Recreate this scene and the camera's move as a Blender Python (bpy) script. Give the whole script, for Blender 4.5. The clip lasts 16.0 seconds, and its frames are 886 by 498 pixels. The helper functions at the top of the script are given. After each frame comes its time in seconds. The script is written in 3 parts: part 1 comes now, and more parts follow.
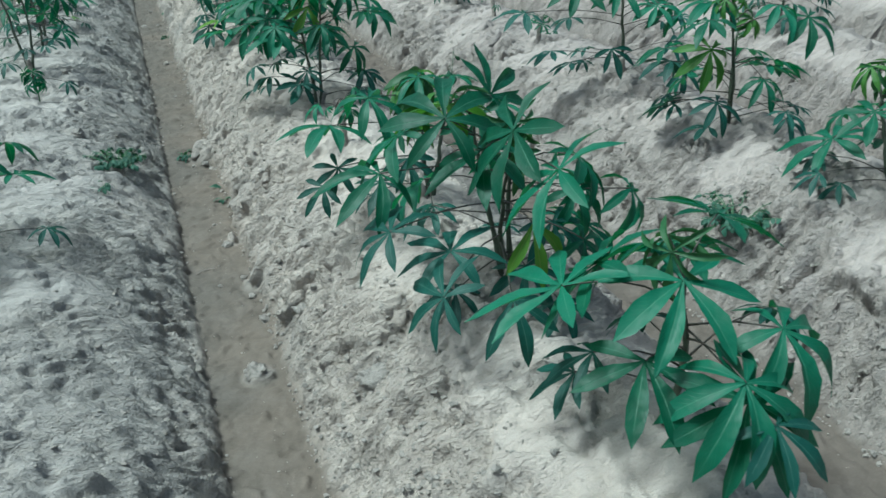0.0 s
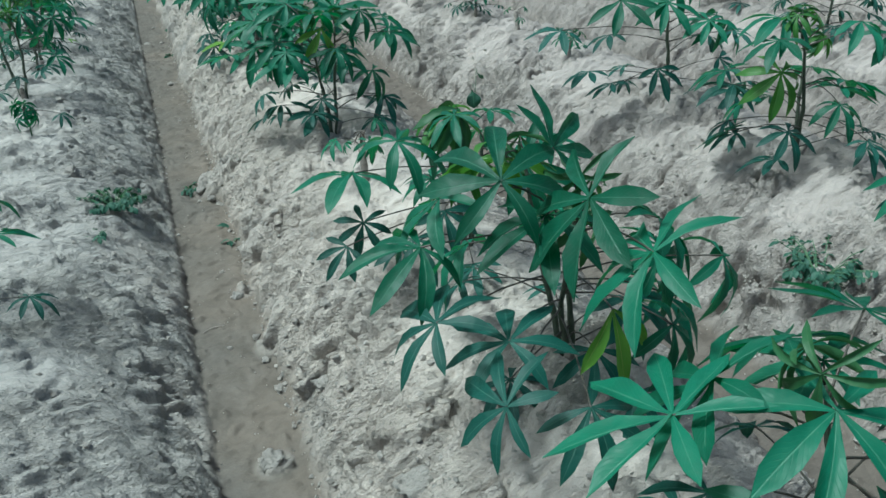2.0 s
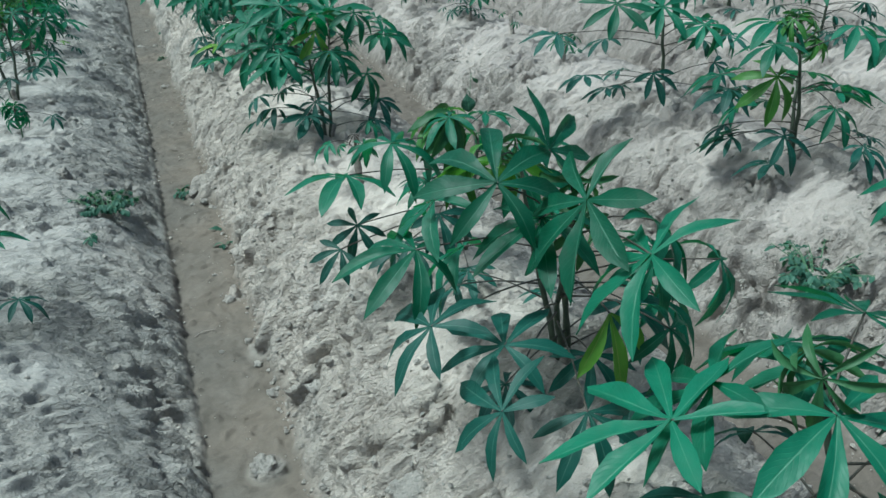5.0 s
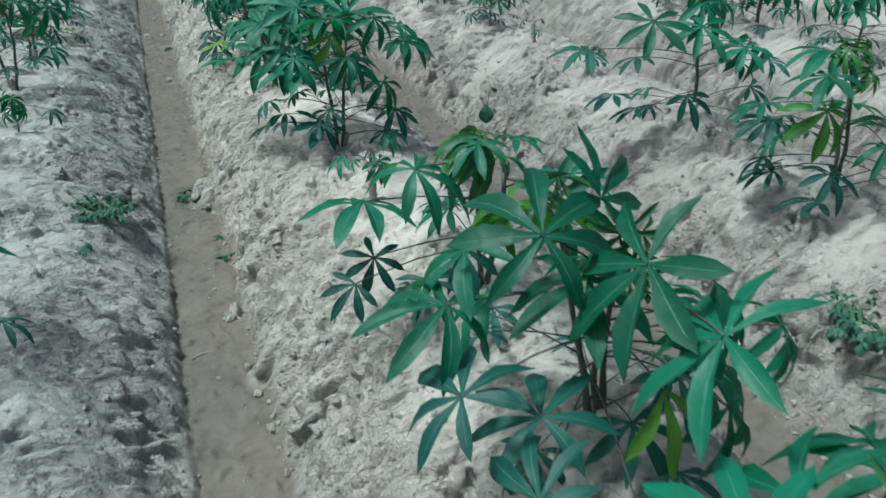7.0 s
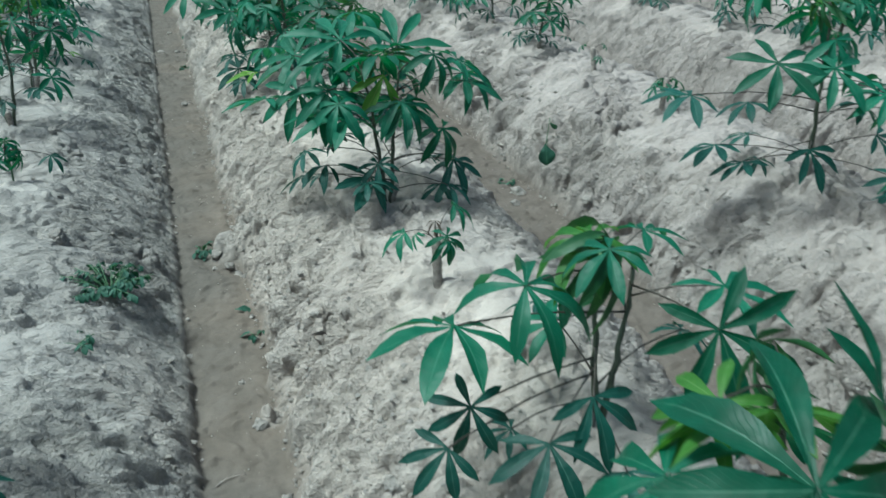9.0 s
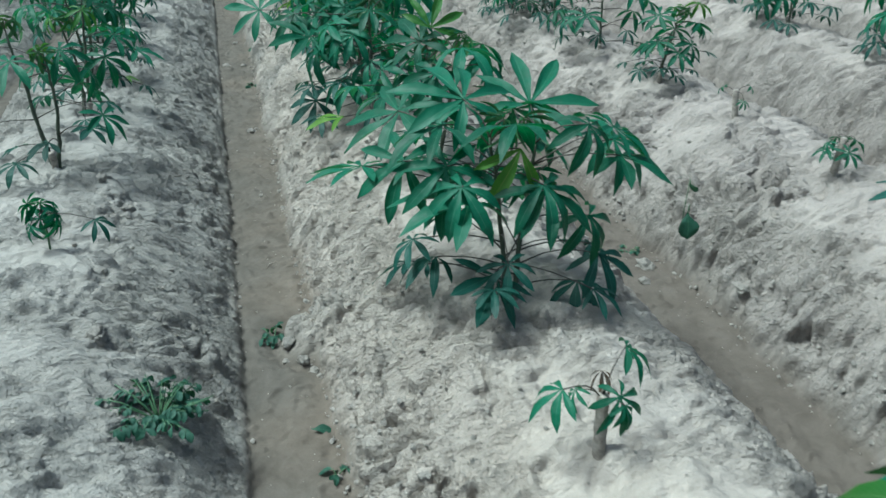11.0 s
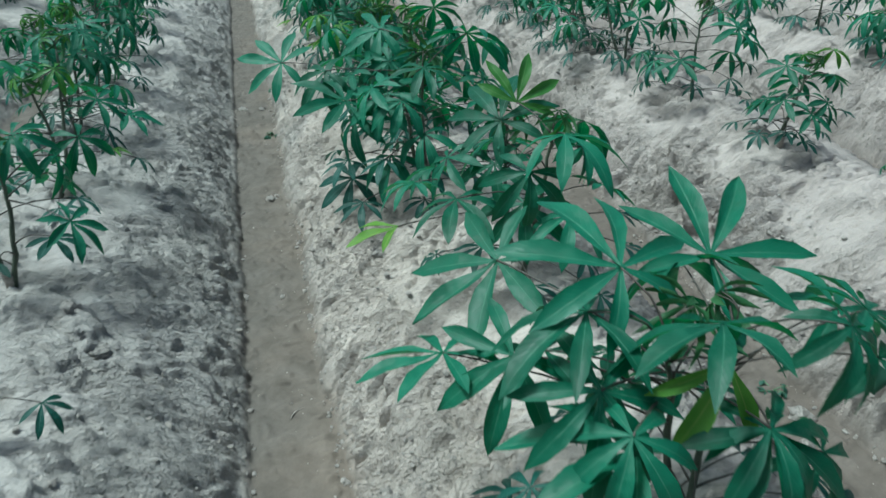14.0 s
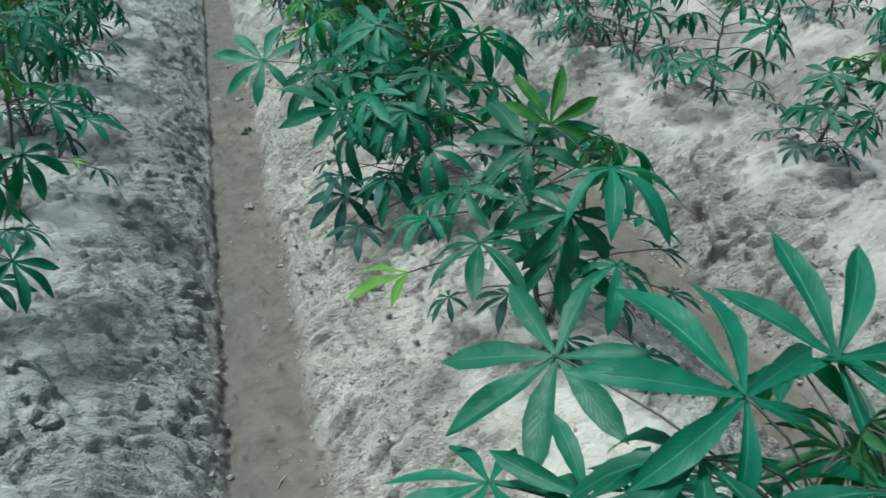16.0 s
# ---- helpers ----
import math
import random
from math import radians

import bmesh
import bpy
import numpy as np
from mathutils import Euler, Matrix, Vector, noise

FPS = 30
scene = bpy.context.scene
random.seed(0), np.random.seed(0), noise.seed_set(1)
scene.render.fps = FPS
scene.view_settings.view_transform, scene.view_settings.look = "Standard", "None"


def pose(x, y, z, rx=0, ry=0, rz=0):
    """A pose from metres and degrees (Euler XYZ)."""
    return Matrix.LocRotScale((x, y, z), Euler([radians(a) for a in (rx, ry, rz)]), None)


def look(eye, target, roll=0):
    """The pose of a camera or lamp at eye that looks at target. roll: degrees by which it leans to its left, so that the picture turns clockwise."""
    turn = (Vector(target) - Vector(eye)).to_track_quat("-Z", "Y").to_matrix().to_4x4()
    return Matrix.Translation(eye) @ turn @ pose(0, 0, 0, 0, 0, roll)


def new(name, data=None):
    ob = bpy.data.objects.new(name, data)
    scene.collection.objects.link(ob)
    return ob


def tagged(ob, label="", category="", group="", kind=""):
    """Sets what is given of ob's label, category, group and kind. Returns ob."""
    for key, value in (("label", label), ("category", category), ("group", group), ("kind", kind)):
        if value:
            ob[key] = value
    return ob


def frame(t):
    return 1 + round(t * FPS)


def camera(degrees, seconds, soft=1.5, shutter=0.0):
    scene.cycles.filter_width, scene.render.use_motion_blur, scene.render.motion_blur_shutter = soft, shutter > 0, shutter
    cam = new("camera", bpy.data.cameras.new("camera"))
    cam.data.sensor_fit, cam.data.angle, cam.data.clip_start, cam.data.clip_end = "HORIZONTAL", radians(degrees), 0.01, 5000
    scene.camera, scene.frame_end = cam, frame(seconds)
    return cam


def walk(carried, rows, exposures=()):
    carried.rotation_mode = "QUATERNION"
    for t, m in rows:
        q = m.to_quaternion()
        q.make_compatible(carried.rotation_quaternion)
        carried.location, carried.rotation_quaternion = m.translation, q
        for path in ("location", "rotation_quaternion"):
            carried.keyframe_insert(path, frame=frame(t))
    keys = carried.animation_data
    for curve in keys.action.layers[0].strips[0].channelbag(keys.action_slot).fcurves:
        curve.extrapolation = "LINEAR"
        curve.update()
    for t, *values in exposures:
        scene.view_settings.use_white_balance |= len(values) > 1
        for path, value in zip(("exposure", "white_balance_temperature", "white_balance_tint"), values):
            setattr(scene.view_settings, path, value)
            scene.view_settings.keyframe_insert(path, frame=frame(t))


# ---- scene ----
cam = camera(58.5, 16.0, soft=1.5, shutter=0.5)
METRES, EYE, TILT, LEAN, TURN = 3.0, 1.32, -27.2, 1.7, -19.3
ROWS = [
    (0.0, 0.0, 0.0, 0.0, -0.0, 0.0, 0.0),
    (0.5, -0.0107, 0.0273, 0.0104, 0.52, -0.29, -0.05),
    (1.0, -0.0168, 0.0728, 0.0408, 0.59, -0.3, 0.01),
    (1.5, -0.0208, 0.0976, 0.0526, 0.64, -0.12, 0.39),
    (2.0, -0.0269, 0.1017, 0.0506, 0.66, 0.25, 0.93),
    (2.5, -0.0296, 0.1048, 0.0515, 0.72, 0.59, 0.96),
    (3.0, -0.0312, 0.1077, 0.0507, 0.61, 0.92, 1.0),
    (3.5, -0.0312, 0.1068, 0.0483, 0.45, 0.92, 0.99),
    (4.0, -0.0276, 0.106, 0.0486, 0.39, 0.86, 1.01),
    (6.5, -0.0346, 0.125, 0.0579, -0.01, 0.31, -1.03),
    (7.0, -0.047, 0.1587, 0.0803, 0.06, 0.31, -1.76),
    (7.5, -0.0656, 0.1873, 0.0949, 0.1, 0.35, -1.69),
    (8.0, -0.0782, 0.2058, 0.1006, 0.17, 0.37, -1.72),
    (8.5, -0.0914, 0.2535, 0.1271, 0.31, 0.22, -1.64),
    (9.0, -0.1106, 0.3102, 0.1565, 0.71, 0.49, -2.21),
    (9.5, -0.1235, 0.342, 0.1727, 2.98, 0.42, -3.49),
    (10.0, -0.1592, 0.3998, 0.203, 3.15, 0.3, -4.1),
    (12.5, -0.2342, 0.6031, 0.309, 5.95, -0.07, -5.15),
    (13.0, -0.2552, 0.6572, 0.3384, 5.99, 0.59, -5.06),
    (13.5, -0.2643, 0.688, 0.3482, 5.85, 0.81, -4.88),
    (14.0, -0.278, 0.7245, 0.3644, 5.51, 0.8, -4.7),
    (14.5, -0.2959, 0.767, 0.3874, 3.88, 0.94, -4.29),
    (15.0, -0.3047, 0.7934, 0.3947, 2.69, 0.3, -4.74),
    (15.5, -0.3126, 0.813, 0.4038, 2.7, -0.5, -4.82),
    (16.0, -0.3216, 0.8216, 0.4121, 3.64, -0.7, -5.09),
]
walk(cam, [(t, pose(0, 0, EYE, TILT, LEAN, TURN) @ pose(METRES * x, METRES * y, METRES * z, 90 + pitch, roll, yaw)) for t, x, y, z, yaw, pitch, roll in ROWS],
     [(0.0, 0.09, 5300, -9), (16.0, 0.09, 5300, -9)])


# ---- light ----
world = bpy.data.worlds.new("sky")
scene.world = world
world.use_nodes = True
wn, wl = world.node_tree.nodes, world.node_tree.links
sky = wn.new("ShaderNodeTexSky")
sky.sky_type, sky.sun_disc = "NISHITA", False
SUN_ELEVATION, SUN_AZIMUTH = 66.0, -84.0      # azimuth: degrees clockwise from +y
sky.sun_elevation, sky.sun_rotation = radians(SUN_ELEVATION), radians(SUN_AZIMUTH)
sky.dust_density, sky.ozone_density = 7.0, 0.3
wl.new(sky.outputs[0], wn["Background"].inputs[0])
wn["Background"].inputs[1].default_value = 0.118
sun = new("sun", bpy.data.lights.new("sun", "SUN"))
sun.data.energy, sun.data.angle, sun.data.color = 4.7, radians(12), (1.0, 0.955, 0.90)
a, e = radians(SUN_AZIMUTH), radians(SUN_ELEVATION)
sun.matrix_world = look((0, 0, 0), (-math.sin(a) * math.cos(e), -math.cos(a) * math.cos(e), -math.sin(e)))


# ---- materials ----
def material(name):
    m = bpy.data.materials.new(name)
    m.use_nodes = True
    t = m.node_tree
    return m, t, t.nodes["Principled BSDF"], t.nodes["Material Output"]


def node(t, kind, values=None):
    n = t.nodes.new("ShaderNode" + kind)
    for key, value in (values or {}).items():
        n.inputs[key].default_value = value
    return n


def ramp(t, source, stops, smooth=False):
    n = t.nodes.new("ShaderNodeValToRGB")
    n.color_ramp.interpolation = "EASE" if smooth else "LINEAR"
    el = n.color_ramp.elements
    while len(el) < len(stops):
        el.new(0.5)
    for k, (p, c) in enumerate(stops):
        el[k].position = p
        el[k].color = (*c, 1) if isinstance(c, tuple) else (c, c, c, 1)
    t.links.new(source, n.inputs[0])
    return n.outputs[0]


def mix(t, how, factor, one, two):
    n = t.nodes.new("ShaderNodeMix")
    n.data_type, n.blend_type = "RGBA", how
    for socket, value in ((n.inputs[0], factor), (n.inputs[6], one), (n.inputs[7], two)):
        if hasattr(value, "is_output"):
            t.links.new(value, socket)
        else:
            socket.default_value = (*value, 1) if isinstance(value, tuple) else value
    return n.outputs[2]


def maths(t, how, one, two=0.0):
    n = t.nodes.new("ShaderNodeMath")
    n.operation = how
    for socket, value in ((n.inputs[0], one), (n.inputs[1], two)):
        if hasattr(value, "is_output"):
            t.links.new(value, socket)
        else:
            socket.default_value = value
    return n.outputs[0]


def bump(t, height, strength, distance, after=None):
    n = t.nodes.new("ShaderNodeBump")
    n.inputs["Strength"].default_value, n.inputs["Distance"].default_value = strength, distance
    t.links.new(height, n.inputs["Height"])
    if after:
        t.links.new(after, n.inputs["Normal"])
    return n.outputs[0]


def noise_tex(t, where, scale, detail=6.0, rough=0.6, warp=0.0):
    n = node(t, "TexNoise", {"Scale": scale, "Detail": detail, "Roughness": rough, "Distortion": warp})
    t.links.new(where, n.inputs["Vector"])
    return n.outputs[0]


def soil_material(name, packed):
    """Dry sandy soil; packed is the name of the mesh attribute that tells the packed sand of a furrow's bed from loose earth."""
    m, t, b, out = material(name)
    where = node(t, "TexCoord").outputs["Object"]
    broad = noise_tex(t, where, 2.3, 4, 0.55)
    patch = noise_tex(t, where, 11, 6, 0.65, 0.4)
    grain = noise_tex(t, where, 230, 4, 0.7)
    drawn = node(t, "Mapping")
    drawn.inputs["Scale"].default_value = (0.55, 1.25, 0.8)
    t.links.new(where, drawn.inputs["Vector"])
    crumb = noise_tex(t, drawn.outputs[0], 62, 6, 0.62, 0.5)
    loose = ramp(t, broad, [(0.3, (0.325, 0.312, 0.285)), (0.55, (0.380, 0.366, 0.337)), (0.75, (0.415, 0.401, 0.372))])
    loose = mix(t, "MULTIPLY", 0.6, loose, ramp(t, patch, [(0.28, 0.70), (0.5, 0.95), (0.72, 1.12)]))
    loose = mix(t, "MULTIPLY", 0.5, loose, ramp(t, crumb, [(0.3, 0.78), (0.5, 0.98), (0.72, 1.10)]))
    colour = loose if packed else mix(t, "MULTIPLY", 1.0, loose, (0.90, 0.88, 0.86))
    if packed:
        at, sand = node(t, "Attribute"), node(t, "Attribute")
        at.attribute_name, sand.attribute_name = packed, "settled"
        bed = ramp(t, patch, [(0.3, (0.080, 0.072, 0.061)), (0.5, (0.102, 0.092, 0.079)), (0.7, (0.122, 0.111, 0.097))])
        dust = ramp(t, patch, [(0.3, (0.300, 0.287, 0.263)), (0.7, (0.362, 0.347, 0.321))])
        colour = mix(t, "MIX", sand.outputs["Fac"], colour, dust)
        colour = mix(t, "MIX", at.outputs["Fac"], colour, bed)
        # tint along x: sunlit bank's brightness painted in, left side dimmed; browner soil further right
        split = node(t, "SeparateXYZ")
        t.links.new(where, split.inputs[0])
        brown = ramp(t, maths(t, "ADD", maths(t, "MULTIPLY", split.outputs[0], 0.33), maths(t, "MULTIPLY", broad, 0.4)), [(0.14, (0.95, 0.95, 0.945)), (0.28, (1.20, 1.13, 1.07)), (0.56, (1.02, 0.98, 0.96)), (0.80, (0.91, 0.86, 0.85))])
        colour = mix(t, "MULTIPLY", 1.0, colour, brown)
    colour = mix(t, "MULTIPLY", 0.4, colour, ramp(t, grain, [(0.3, 0.75), (0.5, 1.0), (0.7, 1.12)]))
    t.links.new(colour, b.inputs["Base Color"])
    b.inputs["Roughness"].default_value = 0.95
    b.inputs["Specular IOR Level"].default_value = 0.15
    humps = maths(t, "ADD", noise_tex(t, drawn.outputs[0], 120, 4, 0.6, 0.2), maths(t, "ABSOLUTE", maths(t, "SUBTRACT", noise_tex(t, drawn.outputs[0], 80, 3, 0.55, 0.3), 0.5)))
    n1 = bump(t, crumb, 0.9, 0.022)
    n2 = bump(t, humps, 0.8, 0.012, n1)
    if packed:
        calm = maths(t, "MULTIPLY", maths(t, "SUBTRACT", 1.0, maths(t, "MULTIPLY", at.outputs["Fac"], 0.75)), maths(t, "SUBTRACT", 1.0, maths(t, "MULTIPLY", sand.outputs["Fac"], 0.55)))
        t.links.new(calm, n1.node.inputs["Strength"])
        t.links.new(calm, n2.node.inputs["Strength"])
    t.links.new(bump(t, grain, 0.4, 0.003, n2), b.inputs["Normal"])
    return m


def leaf_material(name, dark, light, thin, rib=(0.11, 0.26, 0.14), gloss=0.46, share=0.22):
    """Leaf blade: paler ribs along each lobe, fine side veins, blotches, light that passes through."""
    m, t, b, out = material(name)
    uv = node(t, "UVMap")
    split = node(t, "SeparateXYZ")
    t.links.new(uv.outputs[0], split.inputs[0])
    u, v = split.outputs[0], split.outputs[1]
    off = maths(t, "ABSOLUTE", maths(t, "SUBTRACT", u, 0.5))
    where = node(t, "TexCoord").outputs["Object"]
    info = node(t, "ObjectInfo")
    tone = noise_tex(t, where, 3.5, 4, 0.6)
    tone = maths(t, "ADD", maths(t, "MULTIPLY", tone, 0.6), maths(t, "MULTIPLY", info.outputs["Random"], 0.45))
    colour = ramp(t, tone, [(0.25, dark), (0.78, light)])
    side = maths(t, "FRACT", maths(t, "SUBTRACT", maths(t, "MULTIPLY", v, 13.0), maths(t, "MULTIPLY", off, 7.0)))
    vein = ramp(t, maths(t, "ABSOLUTE", maths(t, "SUBTRACT", side, 0.5)), [(0.0, 1.0), (0.09, 0.0)])
    colour = mix(t, "MIX", maths(t, "MULTIPLY", vein, 0.09), colour, rib)
    mid = ramp(t, off, [(0.012, 1.0), (0.040, 0.0)])
    fade = ramp(t, v, [(0.0, 0.95), (0.35, 0.5), (0.9, 0.2)])
    colour = mix(t, "MIX", maths(t, "MULTIPLY", mid, fade), colour, rib)
    spot = ramp(t, noise_tex(t, where, 26, 3, 0.6), [(0.66, 0.0), (0.74, 1.0)])
    colour = mix(t, "MIX", maths(t, "MULTIPLY", spot, 0.07), colour, (0.20, 0.22, 0.14))
    t.links.new(colour, b.inputs["Base Color"])
    b.inputs["Roughness"].default_value = gloss
    b.inputs["Specular IOR Level"].default_value = 0.28
    relief = maths(t, "ADD", maths(t, "MULTIPLY", vein, -0.5), maths(t, "MULTIPLY", mid, -1.0))
    n = bump(t, relief, 0.25, 0.02)
    n = bump(t, noise_tex(t, where, 4, 2, 0.4), 0.14, 0.06, n)
    t.links.new(n, b.inputs["Normal"])
    through_leaf = node(t, "BsdfTranslucent", {"Color": (*thin, 1)})
    both = node(t, "MixShader", {"Fac": share})
    t.links.new(b.outputs[0], both.inputs[1])
    t.links.new(through_leaf.outputs[0], both.inputs[2])
    t.links.new(both.outputs[0], out.inputs[0])
    return m


def stalk_material(name, low, high, scale=40.0, rough=0.6):
    m, t, b, out = material(name)
    where = node(t, "TexCoord").outputs["Object"]
    colour = ramp(t, noise_tex(t, where, scale, 4, 0.65), [(0.3, low), (0.7, high)])
    t.links.new(colour, b.inputs["Base Color"])
    b.inputs["Roughness"].default_value = rough
    t.links.new(bump(t, noise_tex(t, where, scale * 3, 4, 0.7), 0.4, 0.004), b.inputs["Normal"])
    return m


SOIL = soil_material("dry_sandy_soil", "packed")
CLOD = soil_material("crumbled_soil", "")
LEAF = leaf_material("leaf_green", (0.006, 0.048, 0.025), (0.019, 0.124, 0.070), (0.025, 0.22, 0.055), (0.10, 0.23, 0.15), 0.48, 0.26)
# lower leaves: dusty bluish green, darkened in the colour for the shade they hang in
LEAF_LOW = leaf_material("leaf_dusty_shaded", (0.005, 0.034, 0.026), (0.013, 0.072, 0.055), (0.03, 0.14, 0.06), (0.10, 0.20, 0.15), 0.52)
LEAF_YOUNG = leaf_material("leaf_young", (0.026, 0.110, 0.022), (0.062, 0.160, 0.028), (0.09, 0.26, 0.02), (0.22, 0.34, 0.14), 0.42, 0.34)
LEAF_TIP = leaf_material("leaf_folded_tip", (0.018, 0.075, 0.030), (0.045, 0.120, 0.045), (0.06, 0.18, 0.03), (0.08, 0.15, 0.06), 0.48, 0.28)
LEAF_YELLOW = leaf_material("leaf_yellowing", (0.050, 0.150, 0.018), (0.110, 0.220, 0.030), (0.16, 0.36, 0.03), (0.36, 0.36, 0.12), 0.5, 0.34)
LEAF_BROWN = leaf_material("leaf_withered", (0.035, 0.026, 0.018), (0.075, 0.050, 0.030), (0.08, 0.05, 0.02), (0.09, 0.07, 0.04), 0.7, 0.1)
WEED = leaf_material("weed_green", (0.018, 0.060, 0.040), (0.040, 0.100, 0.070), (0.05, 0.18, 0.05), (0.10, 0.22, 0.12), 0.55)
STEM = stalk_material("green_brown_bark", (0.030, 0.042, 0.028), (0.075, 0.095, 0.060))
SHOOT = stalk_material("green_shoot", (0.045, 0.110, 0.050), (0.085, 0.170, 0.080))
PETIOLE = stalk_material("leaf_stalk", (0.022, 0.026, 0.020), (0.060, 0.045, 0.034), 20.0, 0.5)
STAKE = stalk_material("grey_cutting_bark", (0.15, 0.13, 0.11), (0.36, 0.33, 0.29), 60.0, 0.9)


# ---- ground ----
def hashed(i, j, seed):
    h = (i.astype(np.int64) * 374761393 + j.astype(np.int64) * 668265263 + seed * 974634777) & 0xFFFFFFFF
    h = ((h ^ (h >> 13)) * 1274126177) & 0xFFFFFFFF
    h = ((h ^ (h >> 16)) * 2246822519) & 0xFFFFFFFF
    return ((h ^ (h >> 15)) & 0xFFFF) / 65535.0


def grad_noise(x, y, seed):
    """Smooth noise between about -1 and 1."""
    i, j = np.floor(x), np.floor(y)
    fx, fy = x - i, y - j
    sx, sy = fx * fx * fx * (fx * (fx * 6 - 15) + 10), fy * fy * fy * (fy * (fy * 6 - 15) + 10)
    total = 0
    for di in (0, 1):
        for dj in (0, 1):
            ang = hashed(i + di, j + dj, seed) * 2 * np.pi
            w = (sx if di else 1 - sx) * (sy if dj else 1 - sy)
            total = total + w * (np.cos(ang) * (fx - di) + np.sin(ang) * (fy - dj))
    return total * 1.5


def lumps(x, y, seed):
    """Rounded lumps: 1 in the middle of a clod, 0 in the joints between."""
    i, j = np.floor(x), np.floor(y)
    best = np.full(np.shape(x), 9.0)
    second = best.copy()
    for di in (-1, 0, 1):
        for dj in (-1, 0, 1):
            px = i + di + hashed(i + di, j + dj, seed)
            py = j + dj + hashed(i + di, j + dj, seed + 7)
            d = np.hypot(x - px, y - py)
            second = np.minimum(second, np.maximum(d, best))
            best = np.minimum(best, d)
    return np.clip((second - best) * 1.6, 0, 1)


def billow(x, y, seed):
    """Rounded humps between 0 and 1 with sharp creases between them."""
    return np.clip(2.0 * np.abs(grad_noise(x, y, seed)), 0, 1)


def furrow_middle(k, y):
    """The middle line of furrow k; furrow 0 is the one that is walked along."""
    if k == 0:
        return 0.045 - 0.029 * (y - 2.0)
    return {-1: -1.36, 1: 1.265 - 0.006 * (y - 4), 2: 2.66}.get(k, 2.66 + 1.36 * (k - 2) if k > 0 else -1.36 + 1.32 * (k + 1))


# holes and hollows in the ridges: x, y, radius, depth
PITS = [(1.67, 3.94, 0.042, 0.11), (1.87, 2.86, 0.040, 0.09), (1.97, 4.89, 0.035, 0.06), (0.275, 2.87, 0.016, 0.045), (0.43, 3.05, 0.05, 0.03),
        (0.47, 2.62, 0.030, 0.022), (0.46, 2.80, 0.022, 0.02), (-0.22, 3.58, 0.02, 0.03), (0.24, 2.45, 0.018, 0.022),
        (0.105, 3.80, 0.080, -0.075), (0.075, 1.90, 0.036, -0.030), (0.16, 2.42, 0.05, -0.030), (0.14, 5.05, 0.04, -0.025), (0.11, 2.80, 0.03, -0.016),
        (-0.50, 4.40, 0.04, -0.03), (-0.42, 3.55, 0.05, -0.03), (0.36, 1.64, 0.06, -0.04)]


